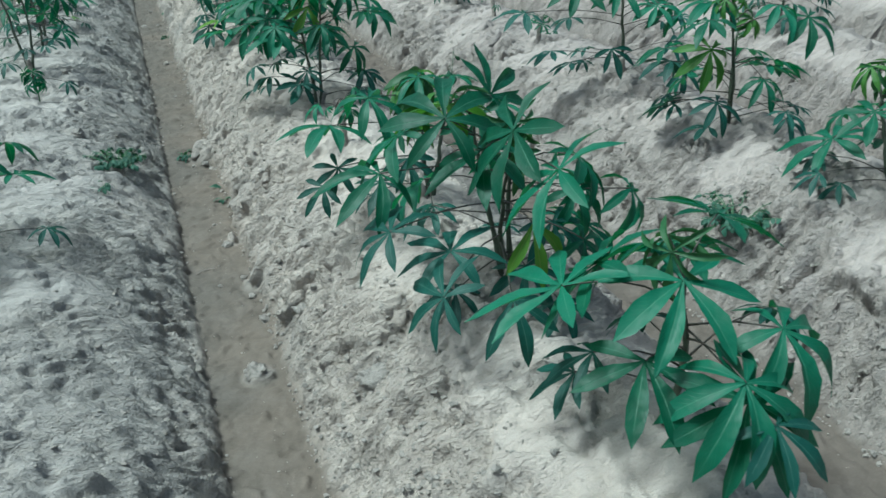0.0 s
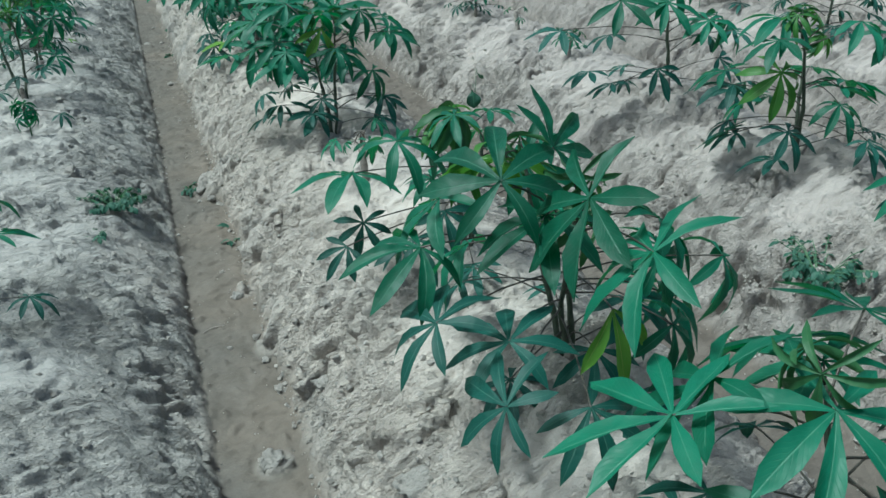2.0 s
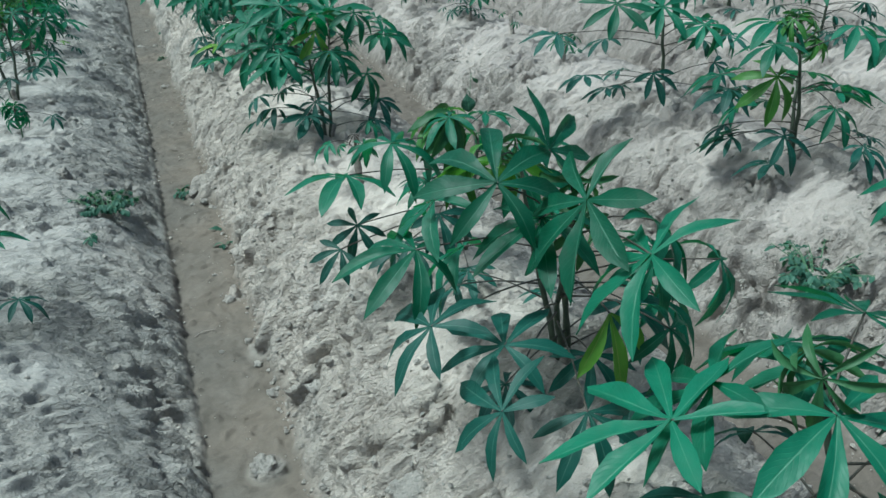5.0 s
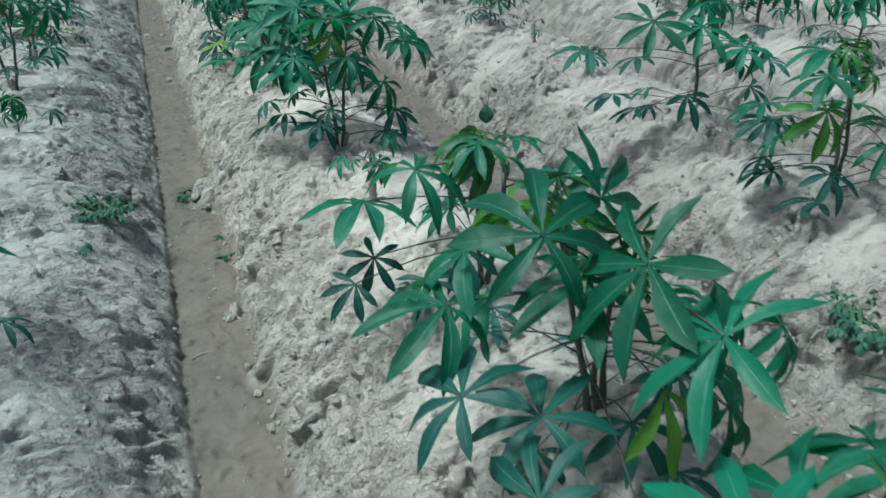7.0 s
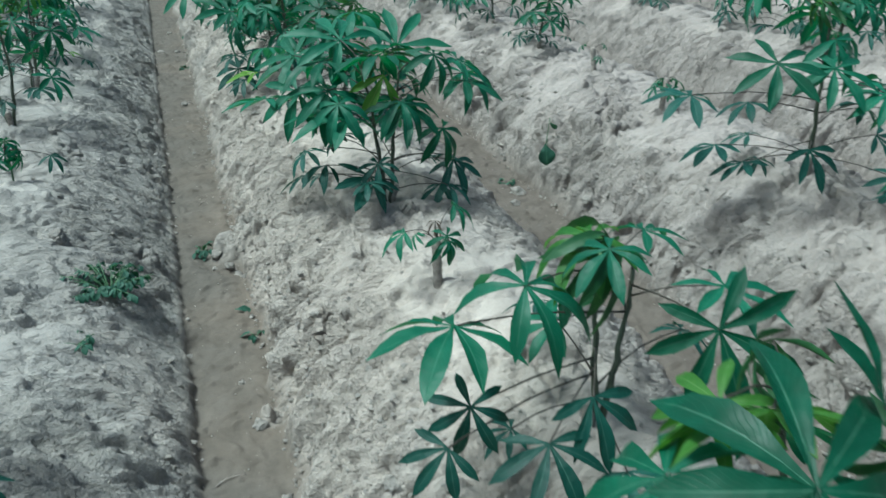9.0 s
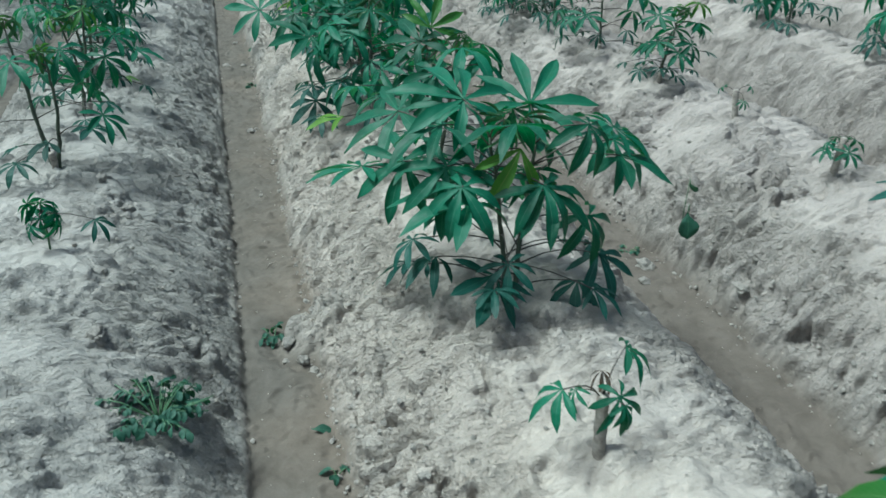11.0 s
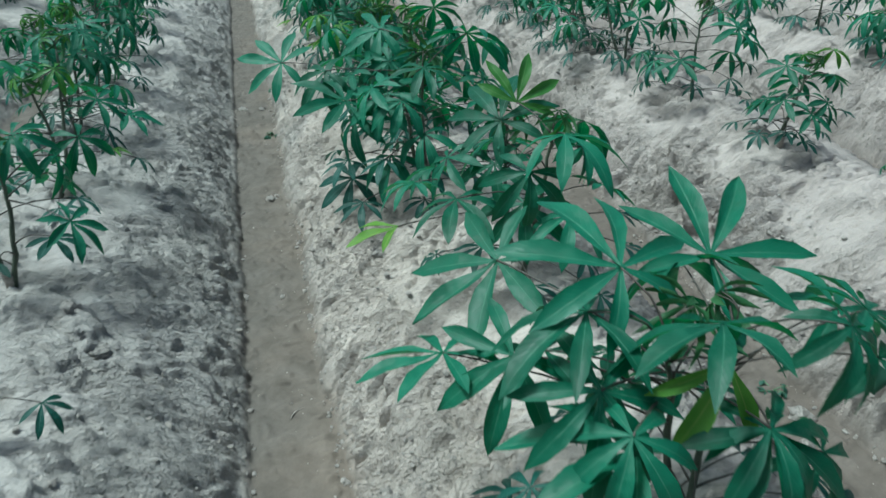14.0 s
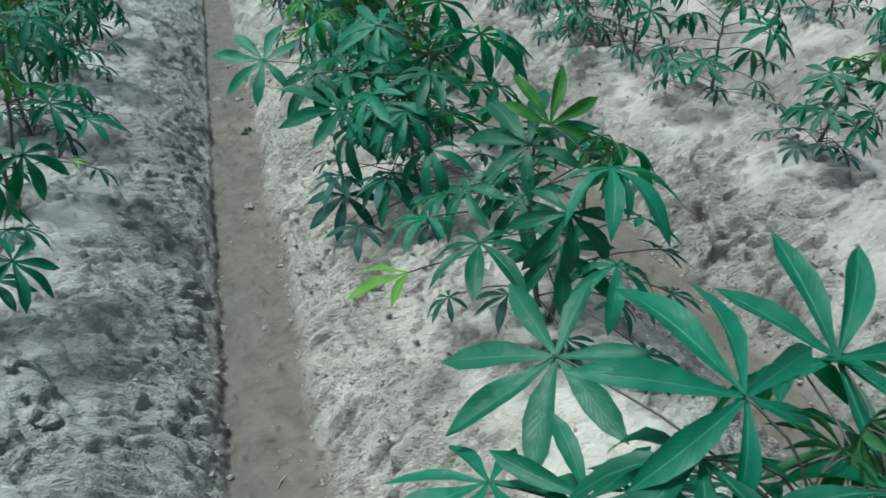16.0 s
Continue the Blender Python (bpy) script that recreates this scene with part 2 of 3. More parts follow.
def relief(x, y):
    """Height of the ground without its crumbs, how far the crumbs stand out from it, how far it is packed furrow bed, and how far dry sand has settled on it."""
    x, y = np.asarray(x, float), np.asarray(y, float)
    wob = 0.018 * grad_noise(y * 1.7, x * 0 + 3.3, 5)
    z = np.full(x.shape, 9.0)
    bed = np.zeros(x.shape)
    rough = np.ones(x.shape)
    facing, nearest = np.zeros(x.shape), np.full(x.shape, 9.0)
    for k in range(-8, 12):
        near = np.abs(x - furrow_middle(k, y)) < 1.1
        if not near.any():
            continue
        u, v, w = x[near], y[near], wob[near]
        mid = furrow_middle(k, v)
        half_l = 0.106 + 0.006 * grad_noise(v * 6, v * 0 + k, 14) + 0.006 * grad_noise(v * 26, u * 9 + k, 15)
        half_r = 0.104 + 0.030 * grad_noise(v * 2.3, v * 0 + k, 11) + 0.020 * grad_noise(v * 8, v * 0 + k, 12) + 0.012 * grad_noise(v * 23, u * 8 + k, 13)
        left = u < mid
        dp = np.clip(np.where(left, mid - half_l - u + 0.35 * w, u - (mid + half_r + w)), 0, None)
        step = np.where(left, 0.016, 0.010) * np.clip(dp / np.where(left, 0.010, 0.03), 0, 1)
        bank = step + np.where(left, 0.235 if k < 1 else 0.265, 0.255 if k < 1 else 0.285) * (1 - np.exp(-(dp / np.where(left, 0.175 if k < 1 else 0.23, 0.145)) ** 1.25)) + (0.075 if k < 1 else 0.095) * np.clip(dp / 0.6, 0, 1) ** 0.8
        z[near] = np.minimum(z[near], bank)
        facing[near] = np.where(dp < nearest[near], np.where(left, 0.0, 1.0), facing[near])
        nearest[near] = np.minimum(nearest[near], dp)
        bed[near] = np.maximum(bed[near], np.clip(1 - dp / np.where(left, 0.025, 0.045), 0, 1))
        rough[near] = np.minimum(rough[near], np.clip(dp / 0.05, 0, 1))
    z = np.minimum(z, np.where(x > furrow_middle(1, y), 0.395, 0.345))
    for px, py, r, deep in PITS:
        if deep < 0:
            m = np.exp(-(((x - px) ** 2 + (y - py) ** 2) / (1.3 * r * r)) ** 2)
            bed, rough = bed * (1 - m), np.maximum(rough, m)
    crest = np.clip((z - 0.23) / 0.09, 0, 1)
    # drifts of fine dry sand lie on the crests, with clods standing out of them
    powder = np.clip(crest * 1.08 + 0.7 * grad_noise(x * 2.4 + 5, y * 2.6, 35) + 0.4 * grad_noise(x * 7, y * 8, 36) - 0.22, 0, 1) * rough
    slope = rough * (1 - 0.62 * powder)
    wx, wy = grad_noise(x * 6, y * 6, 21), grad_noise(x * 6 + 9, y * 6, 22)
    vx, vy = grad_noise(x * 21, y * 21, 23), grad_noise(x * 21 + 9, y * 21, 24)
    qx, qy = x + 0.040 * wx + 0.014 * vx, y + 0.040 * wy + 0.010 * vy
    z = z + rough * 0.030 * grad_noise(x * 2.6, y * 2.1, 31) + rough * (0.016 + 0.014 * crest) * grad_noise(x * 6.3, y * 7.2, 32)
    patchy = np.clip(0.85 + 0.9 * grad_noise(x * 3.1, y * 2.6, 33), 0.35, 1.5)
    fine = np.clip(0.85 + 0.9 * grad_noise(x * 5.1, y * 4.6, 34), 0.35, 1.5)
    # raked crumbs, drawn out down the slope, with sharp creases between
    d = slope * facing * patchy * np.where(x > 1.2, 0.046, 0.035) * (billow(qx * 9, qy * 17, 41) - 0.45)
    d = d + slope * facing * fine * (0.023 * grad_noise(qx * 22 + 3 * wx, qy * 44, 42) + 0.014 * (billow(qx * 20, qy * 40, 54) - 0.45))
    d = d + slope * facing * patchy * 0.013 * grad_noise(qx * 40, qy * 84, 53)
    d = d + slope * (1 - facing) * fine * 0.021 * (billow(qx * 7, qy * 25, 47) - 0.45)
    d = d + slope * (1 - facing) * patchy * (0.018 * grad_noise(qx * 12 + qy * 6, qy * 48, 44) + 0.009 * (billow(qx * 15, qy * 52, 55) - 0.45))
    d = d + slope * (1 - facing) * fine * 0.010 * grad_noise(qx * 28, qy * 86, 52)
    d = d - slope * (0.008 + 0.014 * facing) * np.clip(1 - np.abs(grad_noise(qx * 7, qy * 11, 43)) * 7, 0, 1) * patchy
    # half-buried clods on the crests and the upper flanks
    stand = np.clip(2.6 * grad_noise(x * 4.2, y * 4.8, 62) + 0.25, 0, 1) * rough * (0.04 + 0.96 * crest)
    d = d + stand * 0.017 * np.clip(1.5 * lumps(qx * 9, qy * 11, 45) - 0.5, 0, 1) + stand * 0.012 * np.clip(1.6 * lumps(qx * 21, qy * 25, 46) - 0.6, 0, 1)
    d = d + rough * powder * (0.006 * grad_noise(qx * 14, qy * 20, 63) + 0.004 * grad_noise(qx * 40, qy * 50, 64))
    powder = powder * (1 - 0.7 * stand)
    d = d + bed * (0.007 * grad_noise(x * 9, y * 4, 71) + 0.004 * grad_noise(qx * 24, qy * 15, 72) + 0.0022 * grad_noise(x * 60, y * 60, 73))
    d = d + bed * 0.012 * np.clip(grad_noise(qx * 26, qy * 34, 74) - 0.3, 0, 1) * 2
    for px, py, r, deep in PITS:
        d2 = ((x - px) ** 2 + ((y - py) * 0.85) ** 2) / (r * r)
        z = z - deep * np.exp(-d2 ** (3.0 if deep > 0.03 else 1.6)) + 0.25 * deep * np.exp(-((np.sqrt(d2) - 1.5) / 0.4) ** 2)
    return z, d, bed, powder


def line(stops):
    """Coordinates with a step that changes from stop to stop: (place, step) pairs."""
    out = [stops[0][0]]
    for (p0, s0), (p1, s1) in zip(stops, stops[1:]):
        while out[-1] < p1:
            f = min(max((out[-1] - p0) / (p1 - p0), 0), 1)
            out.append(out[-1] + s0 + (s1 - s0) * f)
    return np.array(out)


def build_ground():
    xs = line([(-400, 60), (-8, 0.14), (-2.6, 0.030), (-1.1, 0.013), (-0.75, 0.0066), (0.8, 0.0066), (1.9, 0.0085), (2.2, 0.016), (5.0, 0.030), (10, 0.14), (420, 60)])
    ys = line([(-400, 60), (-4, 0.12), (0.6, 0.03), (1.25, 0.0062), (4.6, 0.0062), (6.5, 0.011), (12.5, 0.034), (20, 0.16), (420, 60)])
    gx, gy = np.meshgrid(xs, ys)
    z, d, bed, powder = relief(gx.ravel(), gy.ravel())
    by_y, by_x = np.gradient(z.reshape(gx.shape), ys, xs)
    up = np.column_stack([-by_x.ravel(), -by_y.ravel(), np.ones(z.size)])
    up /= np.linalg.norm(up, axis=1)[:, None]
    co = (np.column_stack([gx.ravel(), gy.ravel(), z]) + up * d[:, None]).astype(np.float32)
    nx, ny = len(xs), len(ys)
    base = (np.arange(ny - 1)[:, None] * nx + np.arange(nx - 1)[None, :]).ravel()
    quads = np.column_stack([base, base + 1, base + nx + 1, base + nx]).astype(np.int32)
    me = bpy.data.meshes.new("ground")
    me.vertices.add(len(co))
    me.vertices.foreach_set("co", co.ravel())
    me.loops.add(quads.size)
    me.loops.foreach_set("vertex_index", quads.ravel())
    me.polygons.add(len(quads))
    me.polygons.foreach_set("loop_start", np.arange(0, quads.size, 4, dtype=np.int32))
    me.polygons.foreach_set("use_smooth", np.ones(len(quads), dtype=bool))
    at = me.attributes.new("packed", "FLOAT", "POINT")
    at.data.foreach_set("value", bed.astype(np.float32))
    at = me.attributes.new("settled", "FLOAT", "POINT")
    at.data.foreach_set("value", powder.astype(np.float32))
    me.update(calc_edges=True)
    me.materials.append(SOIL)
    tagged(new("ground", me), "pale dry sandy soil ploughed into ridges and furrows", "ground", kind="structure")


build_ground()


def height(x, y):
    z, d, _, _ = relief(np.array([x]), np.array([y]))
    return float(z[0] + d[0])


# ---- building helpers ----
def part(name, bm, mat, parent=None, label="", smooth=True):
    """Links a bmesh as one mesh object, under a thing or a part."""
    me = bpy.data.meshes.new(name)
    bm.to_mesh(me)
    bm.free()
    if smooth:
        me.polygons.foreach_set("use_smooth", np.ones(len(me.polygons), dtype=bool))
    me.materials.append(mat)
    ob = new(name, me)
    if parent:
        ob.parent = parent
    return tagged(ob, label) if label else ob


def tube(bm, points, radii, sides=6):
    """A bent round stalk through points."""
    rings = []
    for k, p in enumerate(points):
        way = (points[min(k + 1, len(points) - 1)] - points[max(k - 1, 0)]).normalized()
        side = way.cross(Vector((0.31, 0.87, 0.39))).normalized()
        other = way.cross(side)
        rings.append([bm.verts.new(p + radii[k] * (math.cos(q) * side + math.sin(q) * other)) for q in (2 * math.pi * n / sides for n in range(sides))])
    for r0, r1 in zip(rings, rings[1:]):
        for n in range(sides):
            bm.faces.new((r0[n], r0[(n + 1) % sides], r1[(n + 1) % sides], r1[n]))
    bm.faces.new(rings[-1])
    bm.faces.new(list(reversed(rings[0])))


def lobe(bm, uv, turn, length, half, droop, fold, rng, steps=9, start=0.0, across=(-1.0, -0.55, 0.0, 0.55, 1.0)):
    """One pointed lobe of a leaf, from the hub outwards; folded along its rib and hanging by droop."""
    c, s = math.cos(turn), math.sin(turn)
    sway, twist = rng.uniform(-0.10, 0.10), rng.uniform(-0.5, 0.5)
    rows = []
    for k in range(steps + 1):
        f = k / steps
        w = half * (5.35 * f ** 1.55 * (1 - f) ** 0.92) + 0.012 * (1 - f)
        bend = droop * f
        r = start + length * (math.sin(bend) / bend if abs(bend) > 1e-3 else 1.0) * f
        z = -length * f * math.sin(bend * 0.62)
        row = []
        for a in across:
            wave = 0.15 * half * math.sin(9 * f + 3 * a + 10 * sway)
            px = r - 0.25 * abs(a) * w * 0.3
            py = a * w * math.cos(fold) + sway * length * f * f
            pz = z + abs(a) * w * math.sin(fold) + wave * abs(a) + twist * a * w * f * 0.5
            row.append((bm.verts.new((c * px - s * py, s * px + c * py, pz)), (0.5 + a / 2, f)))
        rows.append(row)
    for r0, r1 in zip(rows, rows[1:]):
        for n in range(len(across) - 1):
            corners = (r0[n], r1[n], r1[n + 1], r0[n + 1])
            face = bm.faces.new([q[0] for q in corners])
            for loop, q in zip(face.loops, corners):
                loop[uv].uv = q[1]


def leaf_mesh(lobes, droop, fold, wide, seed, mat, far=False):
    """A hand-shaped leaf of unit length: hub at the origin, middle lobe along +x, face up +z."""
    rng = random.Random(seed)
    bm = bmesh.new()
    uv = bm.loops.layers.uv.new("UVMap")
    spread = {3: 42, 5: 39, 6: 40, 7: 41, 8: 40}[lobes]
    for k in range(lobes):
        place = k - (lobes - 1) / 2
        turn = radians(place * spread * (1 + 0.05 * abs(place)) + rng.uniform(-5, 5))
        far = abs(place) / (lobes / 2)
        size = (1.0 - 0.42 * far ** 1.7) * rng.uniform(0.92, 1.05)
        lobe(bm, uv, turn, size, size * wide * rng.uniform(0.9, 1.1), droop * rng.uniform(0.65, 1.3), fold * rng.uniform(0.6, 1.3), rng, 5 if far else 9, 0.0, (-1.0, 0.0, 1.0) if far else (-1.0, -0.55, 0.0, 0.55, 1.0))
    me = bpy.data.meshes.new("leaf")
    bm.to_mesh(me)
    bm.free()
    me.polygons.foreach_set("use_smooth", np.ones(len(me.polygons), dtype=bool))
    me.materials.append(mat)
    return me


def leaf_kinds(far):
    """The leaves that most plants share, by kind; far ones have fewer faces."""
    def some(mat, fold, wide, seed, shapes):
        return [leaf_mesh(n, d * (1.25 if far else 1.0), fold, wide * (1.0, 0.88, 0.94)[k % 3] * (0.9 if far else 1.0), seed + k, mat, far) for k, (n, d) in enumerate(shapes)]
    return {
        "open": some(LEAF, 0.42, 0.128, 10, [(7, 0.35), (7, 0.6), (8, 0.5), (6, 0.45), (7, 0.25), (7, 0.75)]),
        "hang": some(LEAF, 0.44, 0.128, 30, [(7, 0.95), (7, 1.25), (6, 1.1), (5, 0.9)]),
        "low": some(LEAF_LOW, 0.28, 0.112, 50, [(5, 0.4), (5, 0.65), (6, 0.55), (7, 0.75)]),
        "young": some(LEAF_YOUNG, 0.5, 0.118, 70, [(7, 1.1), (6, 0.95), (7, 0.8)]),
        "tip": some(LEAF_TIP, 0.7, 0.105, 75, [(6, 1.1), (5, 1.25), (7, 1.0)]),
        "closed": some(LEAF_TIP, 0.6, 0.110, 85, [(7, 1.6), (7, 1.9), (6, 1.75)]),
        "yellow": some(LEAF_YELLOW, 0.45, 0.125, 80, [(5, 0.45), (3, 0.3)]),
        "brown": some(LEAF_BROWN, 0.9, 0.11, 90, [(5, 1.7)]),
    }


LEAVES, LEAVES_FAR = leaf_kinds(False), leaf_kinds(True)
BLADE = {"open": (LEAF, 0.46), "low": (LEAF_LOW, 0.28), "young": (LEAF_YOUNG, 0.45), "closed": (LEAF_TIP, 0.6), "yellow": (LEAF_YELLOW, 0.45)}


def stalk_mesh(sag, seed):
    bm = bmesh.new()
    rng = random.Random(seed)
    pts = [Vector((sag * math.sin(math.pi * f) + 0.006 * rng.uniform(-1, 1), 0.004 * rng.uniform(-1, 1), f)) for f in (0, 0.15, 0.35, 0.55, 0.75, 0.9, 1)]
    tube(bm, pts, [1.5 / 100, 1.15 / 100, 1 / 100, 0.95 / 100, 0.9 / 100, 0.9 / 100, 1.1 / 100], 5)
    me = bpy.data.meshes.new("petiole")
    bm.to_mesh(me)
    bm.free()
    me.polygons.foreach_set("use_smooth", np.ones(len(me.polygons), dtype=bool))
    me.materials.append(PETIOLE)
    return me


STALKS = [stalk_mesh(s, k) for k, s in enumerate((0.05, 0.09, 0.13))]


def leaf_pose(hub, size, to, tip_az, tilt):
    """Hub, size, azimuth of the middle lobe, azimuth and degrees by which the face leans from upright."""
    face = Vector((math.sin(radians(tilt)) * math.cos(radians(tip_az)), math.sin(radians(tilt)) * math.sin(radians(tip_az)), math.cos(radians(tilt))))
    out = Vector((math.cos(radians(to)), math.sin(radians(to)), 0))
    out = (out - face * out.dot(face)).normalized()
    side = face.cross(out)
    rot = Matrix((out, side, face)).transposed().to_4x4()
    return Matrix.Translation(hub) @ rot @ Matrix.Diagonal((size, size, size, 1))


def add_leaf(plant, kind, origin, hub, size, to, tip_az, tilt, rng, thick=1.0, shape=None, far=False):
    """A leaf with its stalk under a plant; places are counted from the plant's base."""
    if shape:
        droop, lobes = shape
        blade, fold = BLADE[kind]
        mesh = leaf_mesh(lobes, droop, fold, rng.uniform(0.110, 0.128), rng.randrange(9999), blade)
    else:
        mesh = rng.choice((LEAVES_FAR if far else LEAVES)[kind])
    ob = new("leaf", mesh)
    ob.parent = plant
    ob.matrix_basis = leaf_pose(hub, size, to, tip_az, tilt)
    way = hub - origin
    long = way.length
    turn = way.to_track_quat("Z", "X").to_matrix().to_4x4()
    up = turn.to_3x3().inverted() @ Vector((0, 0, 1))
    turn = turn @ Matrix.Rotation(math.atan2(up.y, up.x), 4, "Z")
    thin = 0.185 * thick
    stalk = new("petiole", rng.choice(STALKS))
    stalk.parent = ob
    stalk.matrix_basis = ob.matrix_basis.inverted() @ (Matrix.Translation(origin) @ turn @ Matrix.Diagonal((thin, thin, long, 1)))
    return ob


def cassava(x, y, tall, lean=(0.0, 0.0), stems=1, leaves=22, size=0.15, seed=1, heroes=(), label="", reach=0.2, tips=4):
    """A young cassava plant on a ridge: woody shoots from the planted cutting, long-stalked hand-shaped leaves all round.
    heroes: leaves that stand out, as (x, y, z, size, lobe azimuth, lean azimuth, lean, kind) and, where they have a shape of their own, (droop, lobes)."""
    rng = random.Random(seed)
    z0 = height(x, y)
    far = y > 5.6 or x > 2.6 or x < -1.5
    plant = new("cassava_plant")
    plant.location = (x, y, z0 - 0.015)
    tagged(plant, label or "young green cassava plant with hand-shaped leaves on sandy ridge", "plant", "cassava plants in rows")
    shoots = []
    for k in range(stems):
        ang = rng.uniform(0, 6.28)
        spread = 0.0 if stems == 1 else rng.uniform(0.05, 0.11)
        h = tall * (1.0 if k == 0 else rng.uniform(0.72, 0.98))
        tip = Vector((lean[0] + spread * math.cos(ang), lean[1] + spread * math.sin(ang), h))
        foot = Vector((0.012 * math.cos(ang), 0.012 * math.sin(ang), 0))
        bend = Vector((rng.uniform(-0.02, 0.02), rng.uniform(-0.02, 0.02), 0))
        pts = [foot.lerp(tip, f) + bend * math.sin(math.pi * f) + Vector((rng.uniform(-1, 1), rng.uniform(-1, 1), 0)) * 0.003 for f in (n / 12 for n in range(13))]
        bm = bmesh.new()
        tube(bm, pts, [(0.0078 - 0.0045 * f) * (1.18 if n % 2 else 0.95) for n, f in enumerate(n / 12 for n in range(13))], 7)
        part("stem", bm, STEM, plant)
        if k == 0:
            bm = bmesh.new()
            q = rng.uniform(0, 6.28)
            lean_to = Vector((0.03 * math.cos(q), 0.03 * math.sin(q), 0))
            tube(bm, [Vector((0, 0, -0.03)) + lean_to * 0.4, lean_to * 0.55 + Vector((0, 0, 0.03)), lean_to + Vector((0, 0, 0.065)), lean_to + Vector((0, 0, 0.068))], [0.0115, 0.0122, 0.0112, 0.009], 9)
            part("cutting", bm, STAKE, plant, "grey woody cutting it sprouted from")
        shoots.append(pts)

    def on(shoot, f):
        q = min(max(f, 0), 0.999) * 12
        n = int(q)
        return shoot[n].lerp(shoot[n + 1], q - n)

    base = Vector(plant.location)
    for hx, hy, hz, hs, to, az, tilt, kind, *shape in heroes:
        hub = Vector((hx, hy, hz)) - base
        shoot = min(shoots, key=lambda p: (p[-1] - hub).length)
        f = min(0.97, max(0.12, (hub.z - 0.05) / max(shoot[-1].z, 0.05)))
        add_leaf(plant, kind, on(shoot, f), hub, hs, to, az, tilt, rng, 1.0, shape)
    for k in range(leaves):
        shoot = shoots[k % stems]
        az = 137.5 * k + rng.uniform(-25, 25)
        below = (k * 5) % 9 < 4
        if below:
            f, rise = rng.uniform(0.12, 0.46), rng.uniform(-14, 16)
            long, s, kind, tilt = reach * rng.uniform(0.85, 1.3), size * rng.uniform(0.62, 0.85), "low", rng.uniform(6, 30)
        else:
            f = rng.uniform(0.58, 0.97)
            rise = -10 + 70 * (f - 0.5) + rng.uniform(-14, 14)
            long, s = reach * rng.uniform(0.65, 1.05), size * rng.uniform(0.95, 1.25)
            kind, tilt = ("hang" if rng.random() < (0.6 if far else 0.35) else "open"), rng.uniform(8, 46)
        if rng.random() < 0.025 and not heroes:
            kind = "yellow"
        elif not below and f > 0.9 and rng.random() < 0.15:
            kind, s = "young", 0.8 * s
        o = on(shoot, f)
        rise = radians(rise)
        hub = o + long * Vector((math.cos(rise) * math.cos(radians(az)), math.cos(rise) * math.sin(radians(az)), math.sin(rise)))
        hub.z = max(hub.z, 0.06)
        add_leaf(plant, kind, o, hub, s, az + rng.uniform(-20, 20), az + rng.uniform(-30, 30), tilt, rng, 1.0, None, far)
    for shoot in shoots:
        for n in range(tips):
            az = rng.uniform(0, 360)
            o = shoot[-1]
            hub = o + 0.035 * Vector((math.cos(radians(az)), math.sin(radians(az)), 1.1))
            folded = n < 2
            add_leaf(plant, "tip" if folded else "young", o, hub, size * (rng.uniform(0.65, 0.85) if folded else rng.uniform(0.4, 0.7)), az, az, rng.uniform(60, 85) if folded else rng.uniform(35, 60), rng, 0.7, None, far)
    return plant


# ---- cassava plants, ridge beside the walked furrow ----
cassava(0.74, 0.98, 0.34, seed=2, leaves=11, reach=0.19, heroes=[
    (0.548, 1.025, 0.655, 0.185, 109, 148, 22, "open", 0.15, 7),
    (0.724, 0.939, 0.672, 0.170, -120, -100, 25, "open", 0.35, 7),
    (0.820, 1.060, 0.640, 0.150, 120, 90, 10, "open"),
    (0.640, 0.900, 0.560, 0.150, -110, -100, 25, "open"),
], label="small young cassava plant on sandy ridge", tips=2)
cassava(0.70, 1.60, 0.44, (-0.06, 0.02), 3, 14, 0.135, 3, [
    (0.515, 1.505, 0.808, 0.190, 74, -99, 36, "open", 0.85, 7),
    (0.614, 1.375, 0.809, 0.182, 169, -178, 58, "open", 0.29, 7),
    (0.376, 1.541, 0.694, 0.160, 179, -63, 22, "open", 1.10, 7),
    (0.643, 1.234, 0.772, 0.190, 127, 165, 41, "open", 0.50, 7),
    (0.359, 1.418, 0.614, 0.153, 110, -170, 26, "low", 0.70, 7),
    (0.488, 1.417, 0.544, 0.161, 65, -143, 15, "low", 0.57, 7),
    (0.560, 1.620, 0.800, 0.165, 100, 80, 30, "young", 0.60, 7),
    (0.640, 1.560, 0.830, 0.150, 60, -60, 55, "open", 0.20, 5),
    (0.440, 1.620, 0.745, 0.160, 150, 160, 30, "open", 0.70, 7),
    (0.424, 1.278, 0.522, 0.139, 117, -163, 46, "low", 0.50, 7),
    (0.560, 1.250, 0.500, 0.140, -90, -90, 30, "low"),
    (0.830, 1.500, 0.680, 0.150, -20, -10, 40, "open"),
    (0.930, 1.430, 0.610, 0.145, -30, -40, 45, "hang"),
    (0.760, 1.330, 0.560, 0.140, -40, -60, 40, "hang"),
    (0.690, 1.470, 0.440, 0.125, -90, -90, 30, "low"),
    (0.740, 1.440, 0.560, 0.130, -70, -80, 35, "low"),
    (0.640, 1.330, 0.620, 0.150, -80, -80, 62, "yellow", 0.50, 3),
], "bushy young cassava plant with glossy green leaves on sandy ridge", tips=2)
